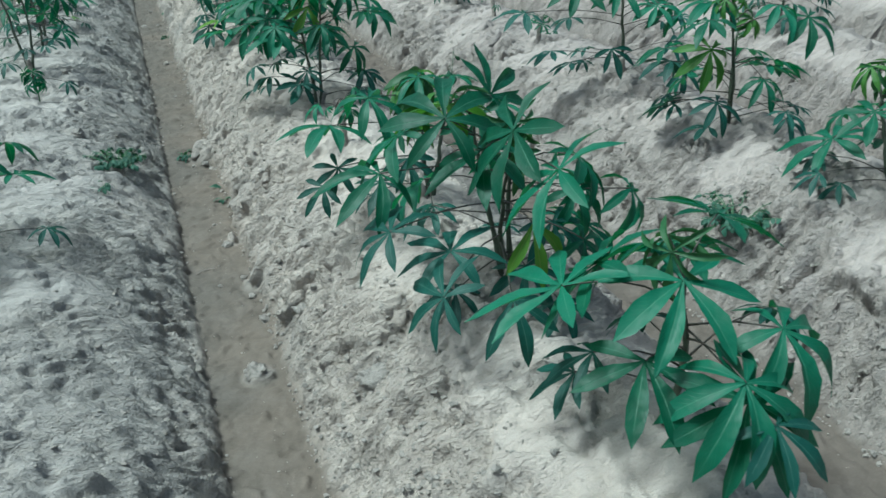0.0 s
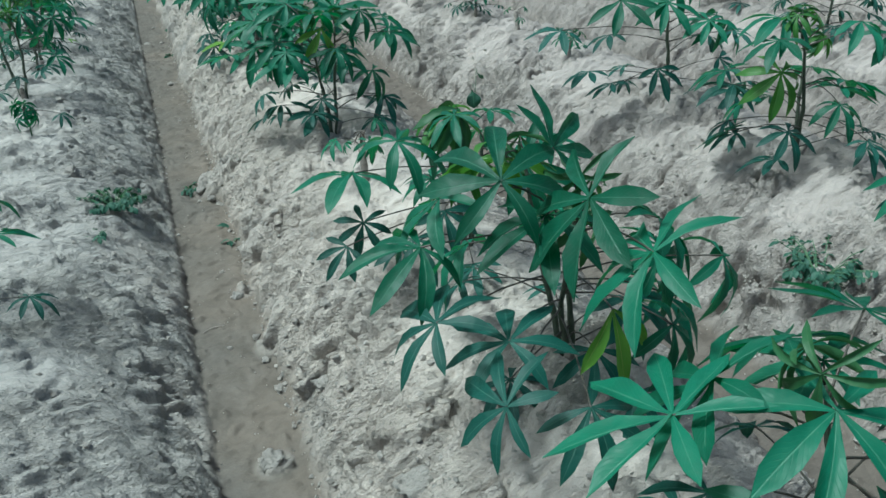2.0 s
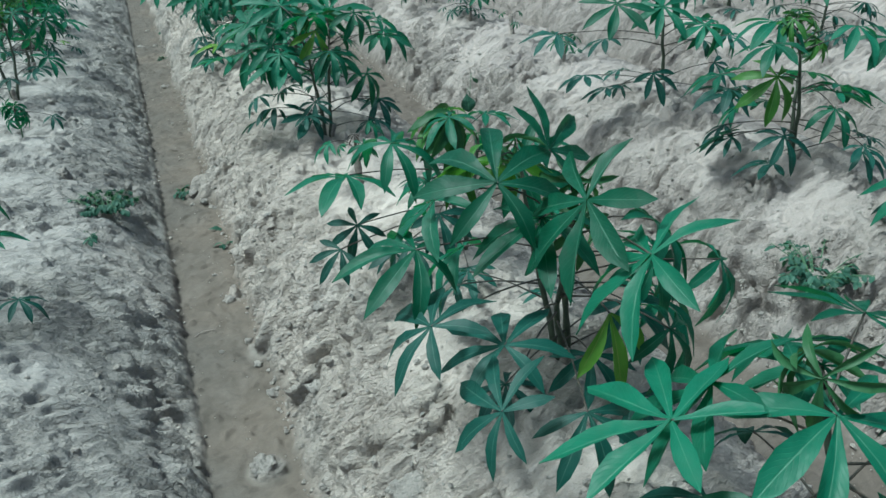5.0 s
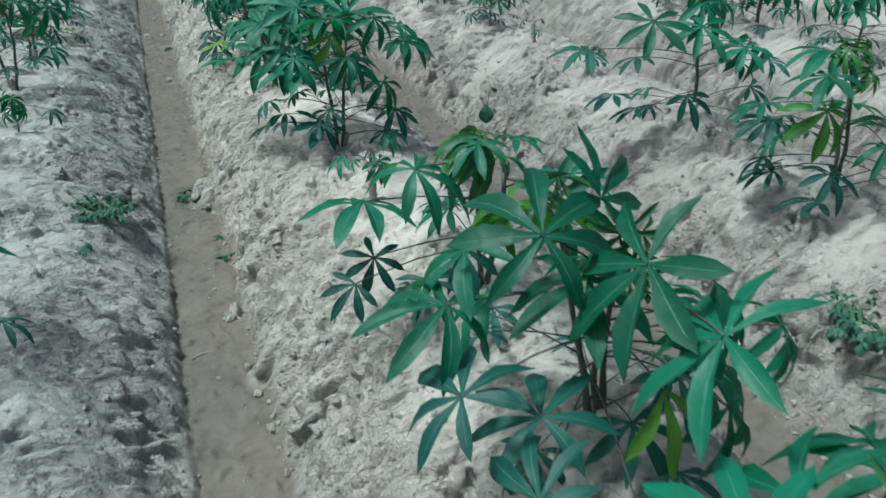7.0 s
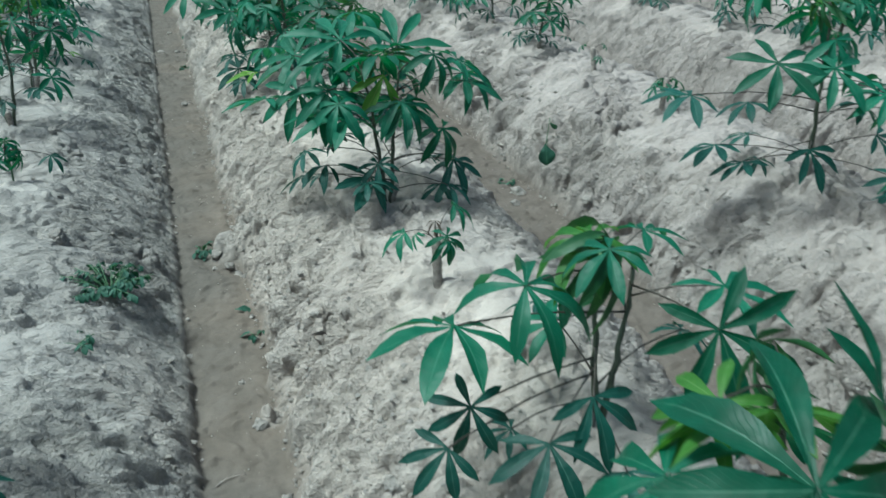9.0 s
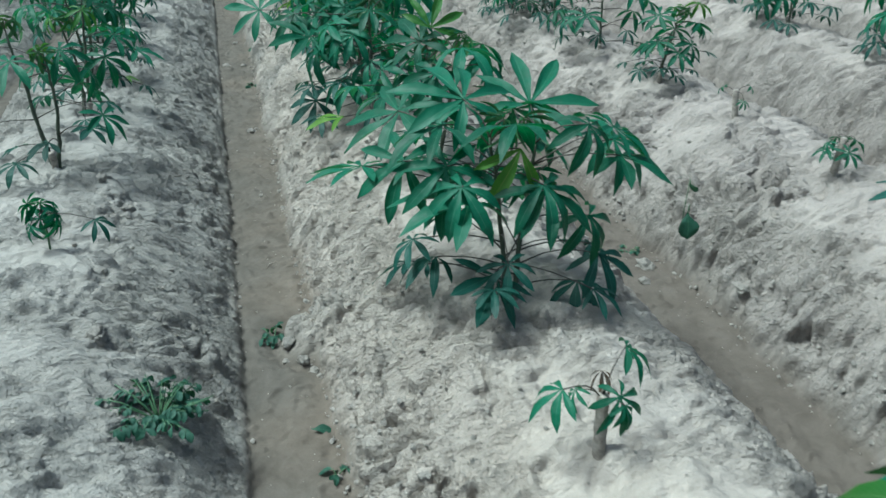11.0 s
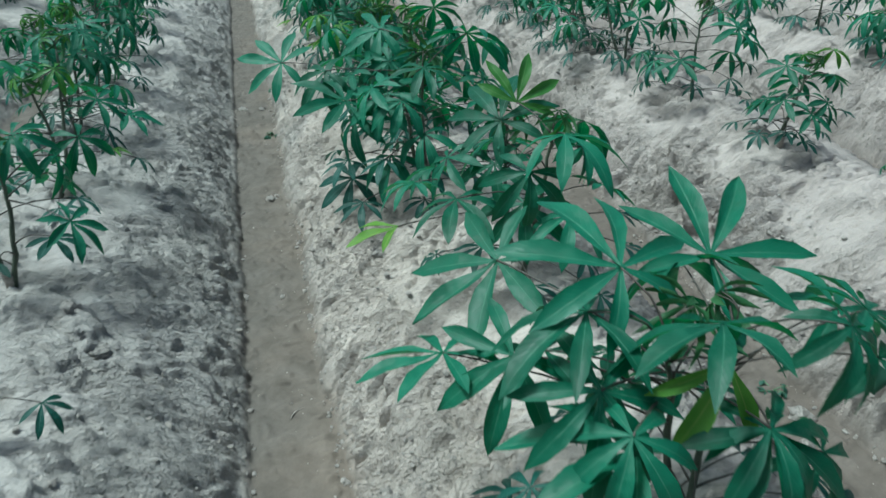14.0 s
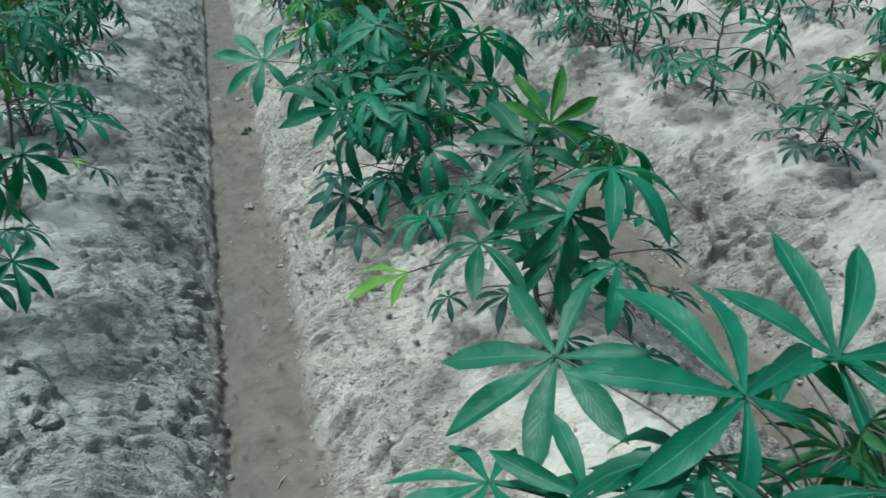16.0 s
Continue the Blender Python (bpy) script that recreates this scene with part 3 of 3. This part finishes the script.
cassava(0.68, 2.16, 0.33, (0.0, 0.02), 2, 9, 0.112, 4, [
    (0.503, 2.131, 0.685, 0.200, 22, -79, 18, "open", 1.25, 7),
    (0.390, 2.165, 0.609, 0.178, -129, 42, 12, "open", 0.54, 7),
    (0.665, 2.220, 0.712, 0.150, 165, -150, 14, "young", 1.00, 7),
    (0.690, 2.215, 0.715, 0.190, -35, -30, 52, "closed", 1.30, 6),
    (0.680, 2.200, 0.712, 0.160, -75, -60, 50, "closed", 1.50, 5),
    (0.385, 2.060, 0.520, 0.100, -120, -110, 50, "low"),
    (0.330, 2.010, 0.490, 0.095, -140, -120, 50, "low"),
    (0.572, 2.000, 0.540, 0.120, -80, -80, 45, "low"),
    (0.480, 1.960, 0.500, 0.125, -100, -100, 25, "low"),
    (0.770, 1.973, 0.645, 0.158, -110, -120, 68, "open", 0.25, 7),
], "small cassava plant with drooping yellow-green young top", tips=0)
cassava(0.58, 3.42, 0.46, (0.0, 0.05), 2, 24, 0.125, 5, [
    (0.465, 3.473, 0.817, 0.196, 116, -80, 32, "open", 0.56, 7),
    (0.663, 3.569, 0.769, 0.195, 46, -94, 29, "open", 0.08, 7),
    (0.409, 3.448, 0.767, 0.170, -156, 105, 3, "open", 0.72, 7),
    (0.551, 3.343, 0.792, 0.172, 151, 84, 15, "open", 0.69, 7),
    (0.353, 3.696, 0.730, 0.180, -167, -152, 35, "open", 0.10, 7),
    (0.241, 3.606, 0.622, 0.150, -173, 117, 11, "open", 0.21, 7),
    (0.871, 3.515, 0.678, 0.175, 5, -51, 29, "open", 0.88, 7),
    (0.440, 3.321, 0.623, 0.186, 156, -13, 11, "open", 0.63, 7),
    (0.500, 3.298, 0.445, 0.153, -110, -62, 33, "low", 0.07, 5),
    (0.750, 3.380, 0.356, 0.123, -125, -150, 21, "low", 0.67, 5),
    (0.386, 3.407, 0.451, 0.123, -147, 62, 19, "low", 1.30, 5),
    (0.400, 3.360, 0.700, 0.165, -100, -90, 45, "open", 0.70, 7),
    (0.330, 3.520, 0.660, 0.160, -120, -110, 45, "open", 0.65, 7),
    (0.780, 3.340, 0.450, 0.130, -80, -85, 30, "low"),
    (0.740, 3.330, 0.560, 0.140, -60, -70, 40, "hang"),
    (0.560, 3.330, 0.740, 0.150, -110, -100, 62, "yellow", 0.40, 3),
], "tall young cassava plant with broad dark green leaves", tips=2)
cassava(0.61, 4.35, 0.44, (0.02, 0.03), 2, 20, 0.128, 6, [
    (0.557, 4.392, 0.751, 0.180, 93, -126, 40, "open", 0.44, 7),
    (0.406, 4.219, 0.625, 0.153, -112, -178, 8, "open", 0.61, 7),
    (0.654, 4.202, 0.767, 0.182, -65, 82, 5, "open", 0.97, 7),
    (0.590, 4.370, 0.800, 0.150, 80, -90, 62, "young", 0.35, 5),
    (0.816, 4.540, 0.650, 0.150, -20, -10, 45, "hang"),
    (0.333, 4.355, 0.620, 0.123, 134, 100, 11, "open", 0.82, 7),
    (0.275, 4.270, 0.545, 0.135, 195, 185, 2, "yellow"),
    (0.560, 4.160, 0.700, 0.150, -90, -90, 50, "hang"),
], "young cassava plant with one yellowing lower leaf", tips=2)
cassava(0.50, 5.05, 0.52, (0.0, 0.0), 3, 36, 0.138, 7, [
    (0.247, 5.054, 0.378, 0.150, -145, -98, 38, "low", 0.68, 7),
    (0.052, 5.345, 0.706, 0.177, 159, -110, 45, "open", 0.32, 7),
    (0.231, 4.972, 0.662, 0.185, -158, -54, 27, "open", 0.27, 7),
    (0.389, 5.100, 0.750, 0.160, -110, -100, 60, "hang"),
    (0.602, 4.929, 0.861, 0.174, 26, 64, 45, "open", 0.81, 7),
    (0.186, 5.100, 0.728, 0.165, -140, -120, 35, "hang"),
    (0.378, 5.200, 0.832, 0.165, -150, -110, 35, "open"),
], "dense bushy cassava plant overhanging the furrow", reach=0.24, tips=2)
for k, (px, py, tall) in enumerate([(0.50, 5.74, 0.46), (0.46, 6.45, 0.44), (0.44, 7.15, 0.47), (0.42, 7.9, 0.45), (0.38, 8.7, 0.46), (0.36, 9.5, 0.44), (0.34, 10.3, 0.46), (0.30, 11.2, 0.45)]):
    cassava(px, py, tall, (0.03 * math.sin(k * 2.1), 0.03 * math.cos(k * 1.3)), 2 + k % 2, 46, 0.135, 20 + k, reach=0.23)

# ---- cassava plants, ridge on the far side of the next furrow ----
for k, (px, py, tall, n, st, sz) in enumerate([
        (1.96, 1.60, 0.36, 16, 2, 0.14), (1.84, 5.06, 0.30, 22, 1, 0.095),
        (1.83, 5.70, 0.42, 24, 1, 0.115), (1.82, 6.42, 0.42, 32, 2, 0.12), (1.76, 7.00, 0.42, 34, 2, 0.12), (1.76, 7.75, 0.42, 34, 2, 0.125),
        (1.74, 8.50, 0.42, 26, 2, 0.125), (1.74, 9.30, 0.42, 26, 2, 0.125), (1.72, 10.2, 0.42, 26, 2, 0.125)]):
    cassava(px, py, tall, (0.04 * math.sin(k * 1.7), 0.04 * math.cos(k * 2.3)), st, n, sz, 40 + k, reach=0.24 * min(1.0, tall / 0.42) ** 1.6)

cassava(1.89, 2.31, 0.46, (-0.05, 0.0), 2, 16, 0.135, 38, [
    (1.757, 2.299, 0.814, 0.163, -155, -35, 14, "open", 0.90, 7),
    (1.693, 2.200, 0.682, 0.150, -110, -100, 50, "young"),
    (1.621, 2.319, 0.480, 0.117, 142, 108, 42, "low", 0.10, 7),
    (1.651, 2.350, 0.616, 0.150, 140, -12, 8, "low", 0.68, 7),
    (1.704, 2.150, 0.516, 0.125, -90, -90, 30, "low"),
    (1.712, 2.187, 0.418, 0.123, 161, 91, 4, "low", 0.61, 5),
    (1.980, 2.100, 0.780, 0.160, -60, -80, 30, "open"),
], "young cassava plant with wide low tiers of dark leaves", reach=0.22)
cassava(1.86, 3.00, 0.50, (-0.06, -0.02), 1, 9, 0.13, 39, [
    (1.538, 2.850, 0.812, 0.170, -120, -110, 35, "open"),
    (1.761, 2.900, 0.850, 0.160, -80, -90, 50, "hang"),
    (2.015, 2.950, 0.693, 0.160, -60, -60, 45, "hang"),
    (1.532, 3.051, 0.516, 0.126, -149, 160, 12, "low", 0.37, 5),
    (1.591, 2.982, 0.478, 0.118, -158, 153, 19, "low", 0.21, 5),
    (1.583, 2.999, 0.659, 0.121, -157, 140, 12, "low", 0.51, 5),
    (1.384, 2.999, 0.697, 0.151, 157, -69, 5, "low", 0.59, 7),
    (1.836, 2.750, 0.727, 0.130, -127, -110, 23, "open", 0.42, 7),
    (1.707, 2.850, 0.549, 0.130, -90, -95, 40, "low"),
    (2.050, 2.950, 0.526, 0.130, -50, -70, 35, "low"),
    (2.021, 2.800, 0.436, 0.130, -100, -90, 35, "low"),
], "slender cassava plant with tiers of dark low leaves", reach=0.22)

# ---- cassava plants, further ridges ----
for k, (px, py) in enumerate([(3.30, 3.7), (3.32, 4.5), (3.35, 5.25), (3.30, 6.15), (3.42, 7.05), (3.34, 7.8), (3.30, 8.6), (3.30, 9.5), (3.30, 10.4),
                              (4.65, 5.8), (4.68, 6.6), (4.62, 7.5), (4.66, 8.4), (4.60, 9.3), (4.62, 10.2)]):
    cassava(px, py, 0.36 + 0.08 * math.sin(k * 1.9) ** 2, (0.04 * math.sin(k), 0.03 * math.cos(k * 1.7)), 1 + k % 2, 26, 0.14, 60 + k)

# ---- cassava plants, ridge on the other side of the walked furrow ----
cassava(-0.62, 2.30, 0.26, (0.02, 0.0), 1, 10, 0.112, 80)
cassava(-0.70, 4.60, 0.46, (0.0, 0.05), 2, 10, 0.115, 81, [
    (-0.552, 4.510, 0.490, 0.105, -52, -17, 18, "low", 0.24, 5),
    (-0.676, 4.459, 0.460, 0.096, -142, -129, 16, "low", 0.43, 5),
    (-0.616, 4.600, 0.730, 0.125, -60, -80, 40, "hang"),
    (-0.510, 4.780, 0.660, 0.125, -50, -60, 45, "hang"),
], "young cassava plant with small low leaves near bare sand")
cassava(-0.70, 5.25, 0.48, (0.0, 0.02), 2, 17, 0.108, 82, reach=0.20)
for k, (px, py) in enumerate([(-0.78, 5.95), (-0.84, 6.65), (-0.86, 7.4), (-0.9, 8.2), (-0.94, 9.0), (-0.98, 9.9), (-1.0, 10.8), (-2.02, 6.0), (-2.05, 6.9), (-2.08, 7.8), (-2.1, 8.7), (-2.1, 9.7)]):
    cassava(px, py, 0.49, (0.03 * math.sin(k * 1.3), 0.03 * math.cos(k * 2.1)), 2, 32, 0.12, 90 + k)


# ---- small growth and clods ----
def single_leaf_mesh(seed, wide, droop, mat, fold=0.25):
    rng = random.Random(seed)
    bm = bmesh.new()
    uv = bm.loops.layers.uv.new("UVMap")
    lobe(bm, uv, 0.0, 1.0, wide, droop, fold, rng, 7)
    me = bpy.data.meshes.new("leaf")
    bm.to_mesh(me)
    bm.free()
    me.polygons.foreach_set("use_smooth", np.ones(len(me.polygons), dtype=bool))
    me.materials.append(mat)
    return me


ROUND_LEAF = single_leaf_mesh(9, 0.40, 0.3, WEED, 0.08)
BLADES = [single_leaf_mesh(k, w, d, WEED) for k, (w, d) in enumerate([(0.24, 0.4), (0.28, 0.7), (0.22, 0.2), (0.30, 0.9)])]


def weed(x, y, spread, tall, count, seed, label, long=0.058, name="weed"):
    """A low clump of broad-leaved weed: sprigs from one root, ovate leaves along them."""
    rng = random.Random(seed)
    plant = tagged(new(name), label, "weed", "weeds among the ridges")
    plant.location = (x, y, height(x, y) - 0.004)
    sprigs = max(3, count // 6)
    for k in range(sprigs):
        az = 6.283 * k / sprigs + rng.uniform(-0.4, 0.4)
        out = spread * rng.uniform(0.5, 1.0)
        tip = Vector((out * math.cos(az), out * math.sin(az), tall * rng.uniform(0.6, 1.0)))
        pts = [Vector((tip.x * f, tip.y * f, tip.z * math.sin(f * 1.5))) for f in (0, 0.3, 0.65, 1)]
        bm = bmesh.new()
        tube(bm, pts, [0.0018, 0.0016, 0.0013, 0.001], 5)
        part("sprig", bm, SHOOT, plant)
        for n in range(max(2, count // sprigs)):
            f = rng.uniform(0.35, 1.0)
            hub = Vector((tip.x * f, tip.y * f, tip.z * math.sin(f * 1.5)))
            to = math.degrees(az) + rng.uniform(-110, 110)
            ob = new("leaf", rng.choice(BLADES))
            ob.parent = plant
            ob.matrix_basis = leaf_pose(hub, long * rng.uniform(0.6, 1.15), to, to + rng.uniform(-60, 60), rng.uniform(0, 45))
    return plant


weed(-0.28, 3.26, 0.125, 0.080, 280, 201, "low dusty green broad-leaved weed on the furrow bank", 0.029)
weed(-0.33, 2.92, 0.05, 0.025, 30, 202, "tiny flat grey-green weed on the furrow bank", 0.026)
weed(1.52, 1.76, 0.14, 0.10, 200, 203, "low bushy green weed on the ridge flank", 0.032)
weed(-0.02, 3.84, 0.05, 0.045, 34, 204, "small green weed at the furrow's edge", 0.034)
weed(0.10, 3.20, 0.026, 0.030, 9, 205, "tiny green seedling in the furrow", 0.032, "seedling")
weed(1.30, 4.15, 0.06, 0.025, 26, 206, "thin flat weed low in the furrow", 0.024)
weed(2.02, 4.05, 0.05, 0.03, 12, 207, "small pale green weed on the ridge", 0.035)
weed(-0.02, 6.75, 0.05, 0.04, 16, 208, "small green weed at the furrow's foot", 0.04)
weed(0.03, 7.45, 0.05, 0.03, 14, 209, "small green weed at the furrow's foot", 0.04)


def sprout(x, y, seed, heroes, stake=0.0, tall=0.1, count=4, size=0.06, label="", limp=False):
    """A planted cutting, or a young shoot, with a few small leaves."""
    rng = random.Random(seed)
    plant = tagged(new("cassava_sprout"), label, "sprout", "cassava sprouts")
    plant.location = (x, y, height(x, y) - 0.01)
    base = Vector(plant.location)
    top = Vector((0, 0, max(tall, stake)))
    if stake:
        bm = bmesh.new()
        levels = (-0.03, 0.0, 0.02, 0.045, 0.07, 0.095, 0.12, 0.145, 0.148)
        lean_x, lean_y = rng.uniform(-0.08, 0.08), rng.uniform(-0.08, 0.08)
        pts = [Vector((lean_x * h, lean_y * h, h * stake / 0.148 if h > 0 else h)) for h in levels]
        tube(bm, pts, [0.0125, 0.0120, 0.0133, 0.0116, 0.0130, 0.0113, 0.0125, 0.0112, 0.009], 10)
        part("cutting", bm, STAKE, plant, "pale grey knobbly woody cutting")
        top = pts[-1] - Vector((0, 0, 0.012))
    else:
        bm = bmesh.new()
        tube(bm, [Vector((0, 0, -0.01)), Vector((0.004, 0, tall * 0.5)), top], [0.0035, 0.003, 0.002], 6)
        part("stem", bm, SHOOT, plant)
    for hx, hy, hz, hs, to, az, tilt, kind in heroes:
        add_leaf(plant, kind, top, Vector((hx, hy, hz)) - base, hs, to, az, tilt, rng, 0.75)
    for k in range(count):
        az = 137.5 * k + rng.uniform(-30, 30)
        out = rng.uniform(0.015, 0.04) if limp else 0.05
        hub = top + Vector((out * math.cos(radians(az)), out * math.sin(radians(az)), rng.uniform(-0.03, 0.03)))
        add_leaf(plant, rng.choice(("open", "hang", "hang")), top, hub, size * rng.uniform(0.75, 1.2), az, az, rng.uniform(55, 82) if limp else rng.uniform(20, 60), rng, 0.7)
    return plant


sprout(0.56, 2.80, 301, [(0.475, 2.80, 0.485, 0.085, 180, 180, 20, "hang"), (0.62, 2.86, 0.515, 0.085, -20, -20, 25, "hang"), (0.575, 2.775, 0.47, 0.08, -80, -80, 45, "hang"),
                         (0.562, 2.83, 0.49, 0.05, 60, 60, 70, "brown")], 0.14, count=3, label="planted grey cassava cutting with a few small fresh leaves")
sprout(1.86, 3.86, 302, [], 0.13, count=5, size=0.055, label="planted cassava cutting topped with small dark leaves")
sprout(1.855, 4.45, 303, [], 0.12, count=3, size=0.05, label="planted cassava cutting with wilted small leaves")
sprout(-0.60, 3.92, 304, [(-0.47, 3.93, 0.40, 0.075, -40, -40, 30, "low")], 0.0, 0.12, 7, 0.068, "short cassava shoot with limp drooping leaves", True)


def stalk_leaf(x, y, hub, size, to, tilt, label):
    """One leaf on a thin upright stalk."""
    plant = tagged(new("seedling"), label, "seedling", "seedlings")
    z = height(x, y)
    plant.location = (x, y, z - 0.005)
    way = Vector(hub) - Vector((x, y, z))
    bm = bmesh.new()
    tube(bm, [Vector((0, 0, 0)), way * 0.4 + Vector((0, 0, 0.07)), way * 0.8 + Vector((0, 0, 0.06)), way], [0.0018, 0.0015, 0.0013, 0.0012], 5)
    part("stem", bm, SHOOT, plant)
    ob = new("leaf", ROUND_LEAF)
    ob.parent = plant
    ob.matrix_basis = leaf_pose(way, size, to, to, tilt)
    return plant


stalk_leaf(1.43, 3.99, (1.365, 3.905, 0.26), 0.090, -95, 58, "single round green leaf on a thin stalk")
stalk_leaf(1.42, 4.02, (1.45, 4.05, 0.30), 0.05, 20, 40, "single small green leaf on a thin stalk")
fallen = new("fallen_leaf", BLADES[0])
fallen.matrix_basis = leaf_pose((0.055, 3.37, height(0.07, 3.37) + 0.012), 0.055, -10, -90, 12)
tagged(fallen, "green leaf lying on the furrow's sandy bed", "leaf")


def clod(x, y, size, seed, flat=0.7):
    """A broken lump of earth with uneven faces, half sunk into the ground."""
    rng = random.Random(seed)
    bm = bmesh.new()
    bmesh.ops.create_icosphere(bm, subdivisions=3, radius=1.0)
    cuts = [(Vector((rng.uniform(-1, 1), rng.uniform(-1, 1), rng.uniform(-0.6, 1))).normalized(), rng.uniform(0.55, 0.85)) for _ in range(7)]
    for v in bm.verts:
        p = v.co.copy()
        for nrm, d in cuts:
            over = p.dot(nrm) - d
            if over > 0:
                p -= nrm * over * 0.9
        p *= 1 + 0.42 * noise.noise(p * 1.9 + Vector((seed, 0, 0))) + 0.3 * noise.noise(p * 5 + Vector((0, seed, 0))) + 0.24 * noise.noise(p * 11)
        v.co = Vector((p.x * size, p.y * size * rng.uniform(0.97, 1.03), p.z * size * flat))
    ob = part("soil_clod", bm, CLOD)
    ob.location = (x, y, height(x, y) + size * flat * 0.02)
    ob.rotation_euler = (rng.uniform(-0.3, 0.3), rng.uniform(-0.3, 0.3), rng.uniform(0, 6))
    return tagged(ob, "broken lump of dry pale earth on the field", "clod", "loose clods")


for k, (cx, cy, cs) in enumerate([(0.065, 1.895, 0.030), (0.32, 1.50, 0.045), (-0.035, 5.86, 0.026), (-0.165, 7.29, 0.030), (-0.06, 7.31, 0.024), (0.075, 2.78, 0.022),
                                  (0.10, 2.50, 0.018), (-0.084, 1.945, 0.016), (0.045, 2.98, 0.012), (0.025, 3.77, 0.026), (0.06, 3.70, 0.024), (0.045, 3.84, 0.022), (0.01, 3.72, 0.014), (0.09, 3.66, 0.018), (-0.01, 5.90, 0.014),
                                  (0.02, 2.46, 0.010), (0.115, 2.36, 0.016), (-0.02, 4.97, 0.012), (1.30, 4.02, 0.035), (1.25, 3.92, 0.022), (1.42, 3.62, 0.02),
                                  (0.47, 2.63, 0.026), (0.44, 2.56, 0.018), (-0.14, 5.0, 0.014), (0.05, 5.35, 0.014), (0.13, 2.2, 0.020), (-0.43, 3.5, 0.03),
                                  (0.24, 2.02, 0.030), (0.30, 2.25, 0.026), (-0.45, 4.3, 0.026), (-0.52, 4.42, 0.024), (0.28, 4.75, 0.02), (-0.11, 8.0, 0.02)]):
    clod(cx, cy, cs, 400 + k)


def twig(x, y, long, turn, bow):
    bm = bmesh.new()
    tube(bm, [Vector((long * f, bow * math.sin(3.1 * f), 0.003 * math.sin(5 * f))) for f in (0, 0.2, 0.4, 0.6, 0.8, 1)], [0.0016, 0.0015, 0.0014, 0.0013, 0.0011, 0.0008], 5)
    ob = part("dry_twig", bm, STAKE)
    ob.location = (x, y, height(x, y) + 0.003)
    ob.rotation_euler = (0, 0, turn)
    tagged(ob, "thin dry bent twig on the furrow's bed", "twig", "dry twigs")


twig(-0.05, 2.585, 0.075, 0.35, 0.008)
twig(-0.02, 4.30, 0.06, 0.9, 0.006)
twig(0.02, 6.02, 0.07, 0.2, 0.01)


def crumbs(count, seed):
    """Loose crumbs of earth, thickest on the ridge flanks and along the furrows' edges."""
    rng = np.random.default_rng(seed)
    bm = bmesh.new()
    bmesh.ops.create_icosphere(bm, subdivisions=1, radius=1.0)
    bm.verts.ensure_lookup_table()
    shape = np.array([v.co[:] for v in bm.verts])
    tris = np.array([[v.index for v in f.verts] for f in bm.faces])
    bm.free()
    y = 1.0 + 6.5 * rng.random(count * 3) ** 1.35
    k = rng.choice([0, 0, 0, 1, 1], count * 3)
    mid = np.where(k == 0, 0.045 - 0.029 * (y - 2.0), 1.265 - 0.006 * (y - 4))
    d = 0.105 + np.abs(rng.normal(0, 0.16, count * 3)) - 0.012
    stray = rng.random(count * 3) < 0.05
    d = np.where(stray, rng.random(count * 3) * 0.1, d)
    x = mid + d * rng.choice([-1, 1, 1, 1, 1], count * 3)
    x, y = x[:count], y[:count]
    z, d, _, _ = relief(x, y)
    z = z + d
    size = np.where(stray[:count], 0.4, 1.0) * (0.0022 + 0.0075 * rng.random(count) ** 3)
    turn = rng.random(count) * 6.283
    jit = 1 + 0.35 * rng.standard_normal((count, len(shape), 1)).clip(-1.2, 1.2)
    p = shape[None] * jit * size[:, None, None] * np.array([1, 1, 0.75])
    c, s = np.cos(turn)[:, None], np.sin(turn)[:, None]
    p = np.stack([c * p[..., 0] - s * p[..., 1], s * p[..., 0] + c * p[..., 1], p[..., 2]], axis=-1)
    p += np.stack([x, y, z + size * 0.3], axis=-1)[:, None]
    faces = (tris[None] + (np.arange(count) * len(shape))[:, None, None]).reshape(-1, 3)
    me = bpy.data.meshes.new("soil_crumbs")
    me.from_pydata(p.reshape(-1, 3), [], faces)
    me.materials.append(CLOD)
    tagged(new("soil_crumbs", me), "loose crumbs of pale earth on ridge flanks", "soil", kind="stuff")


crumbs(8000, 5)
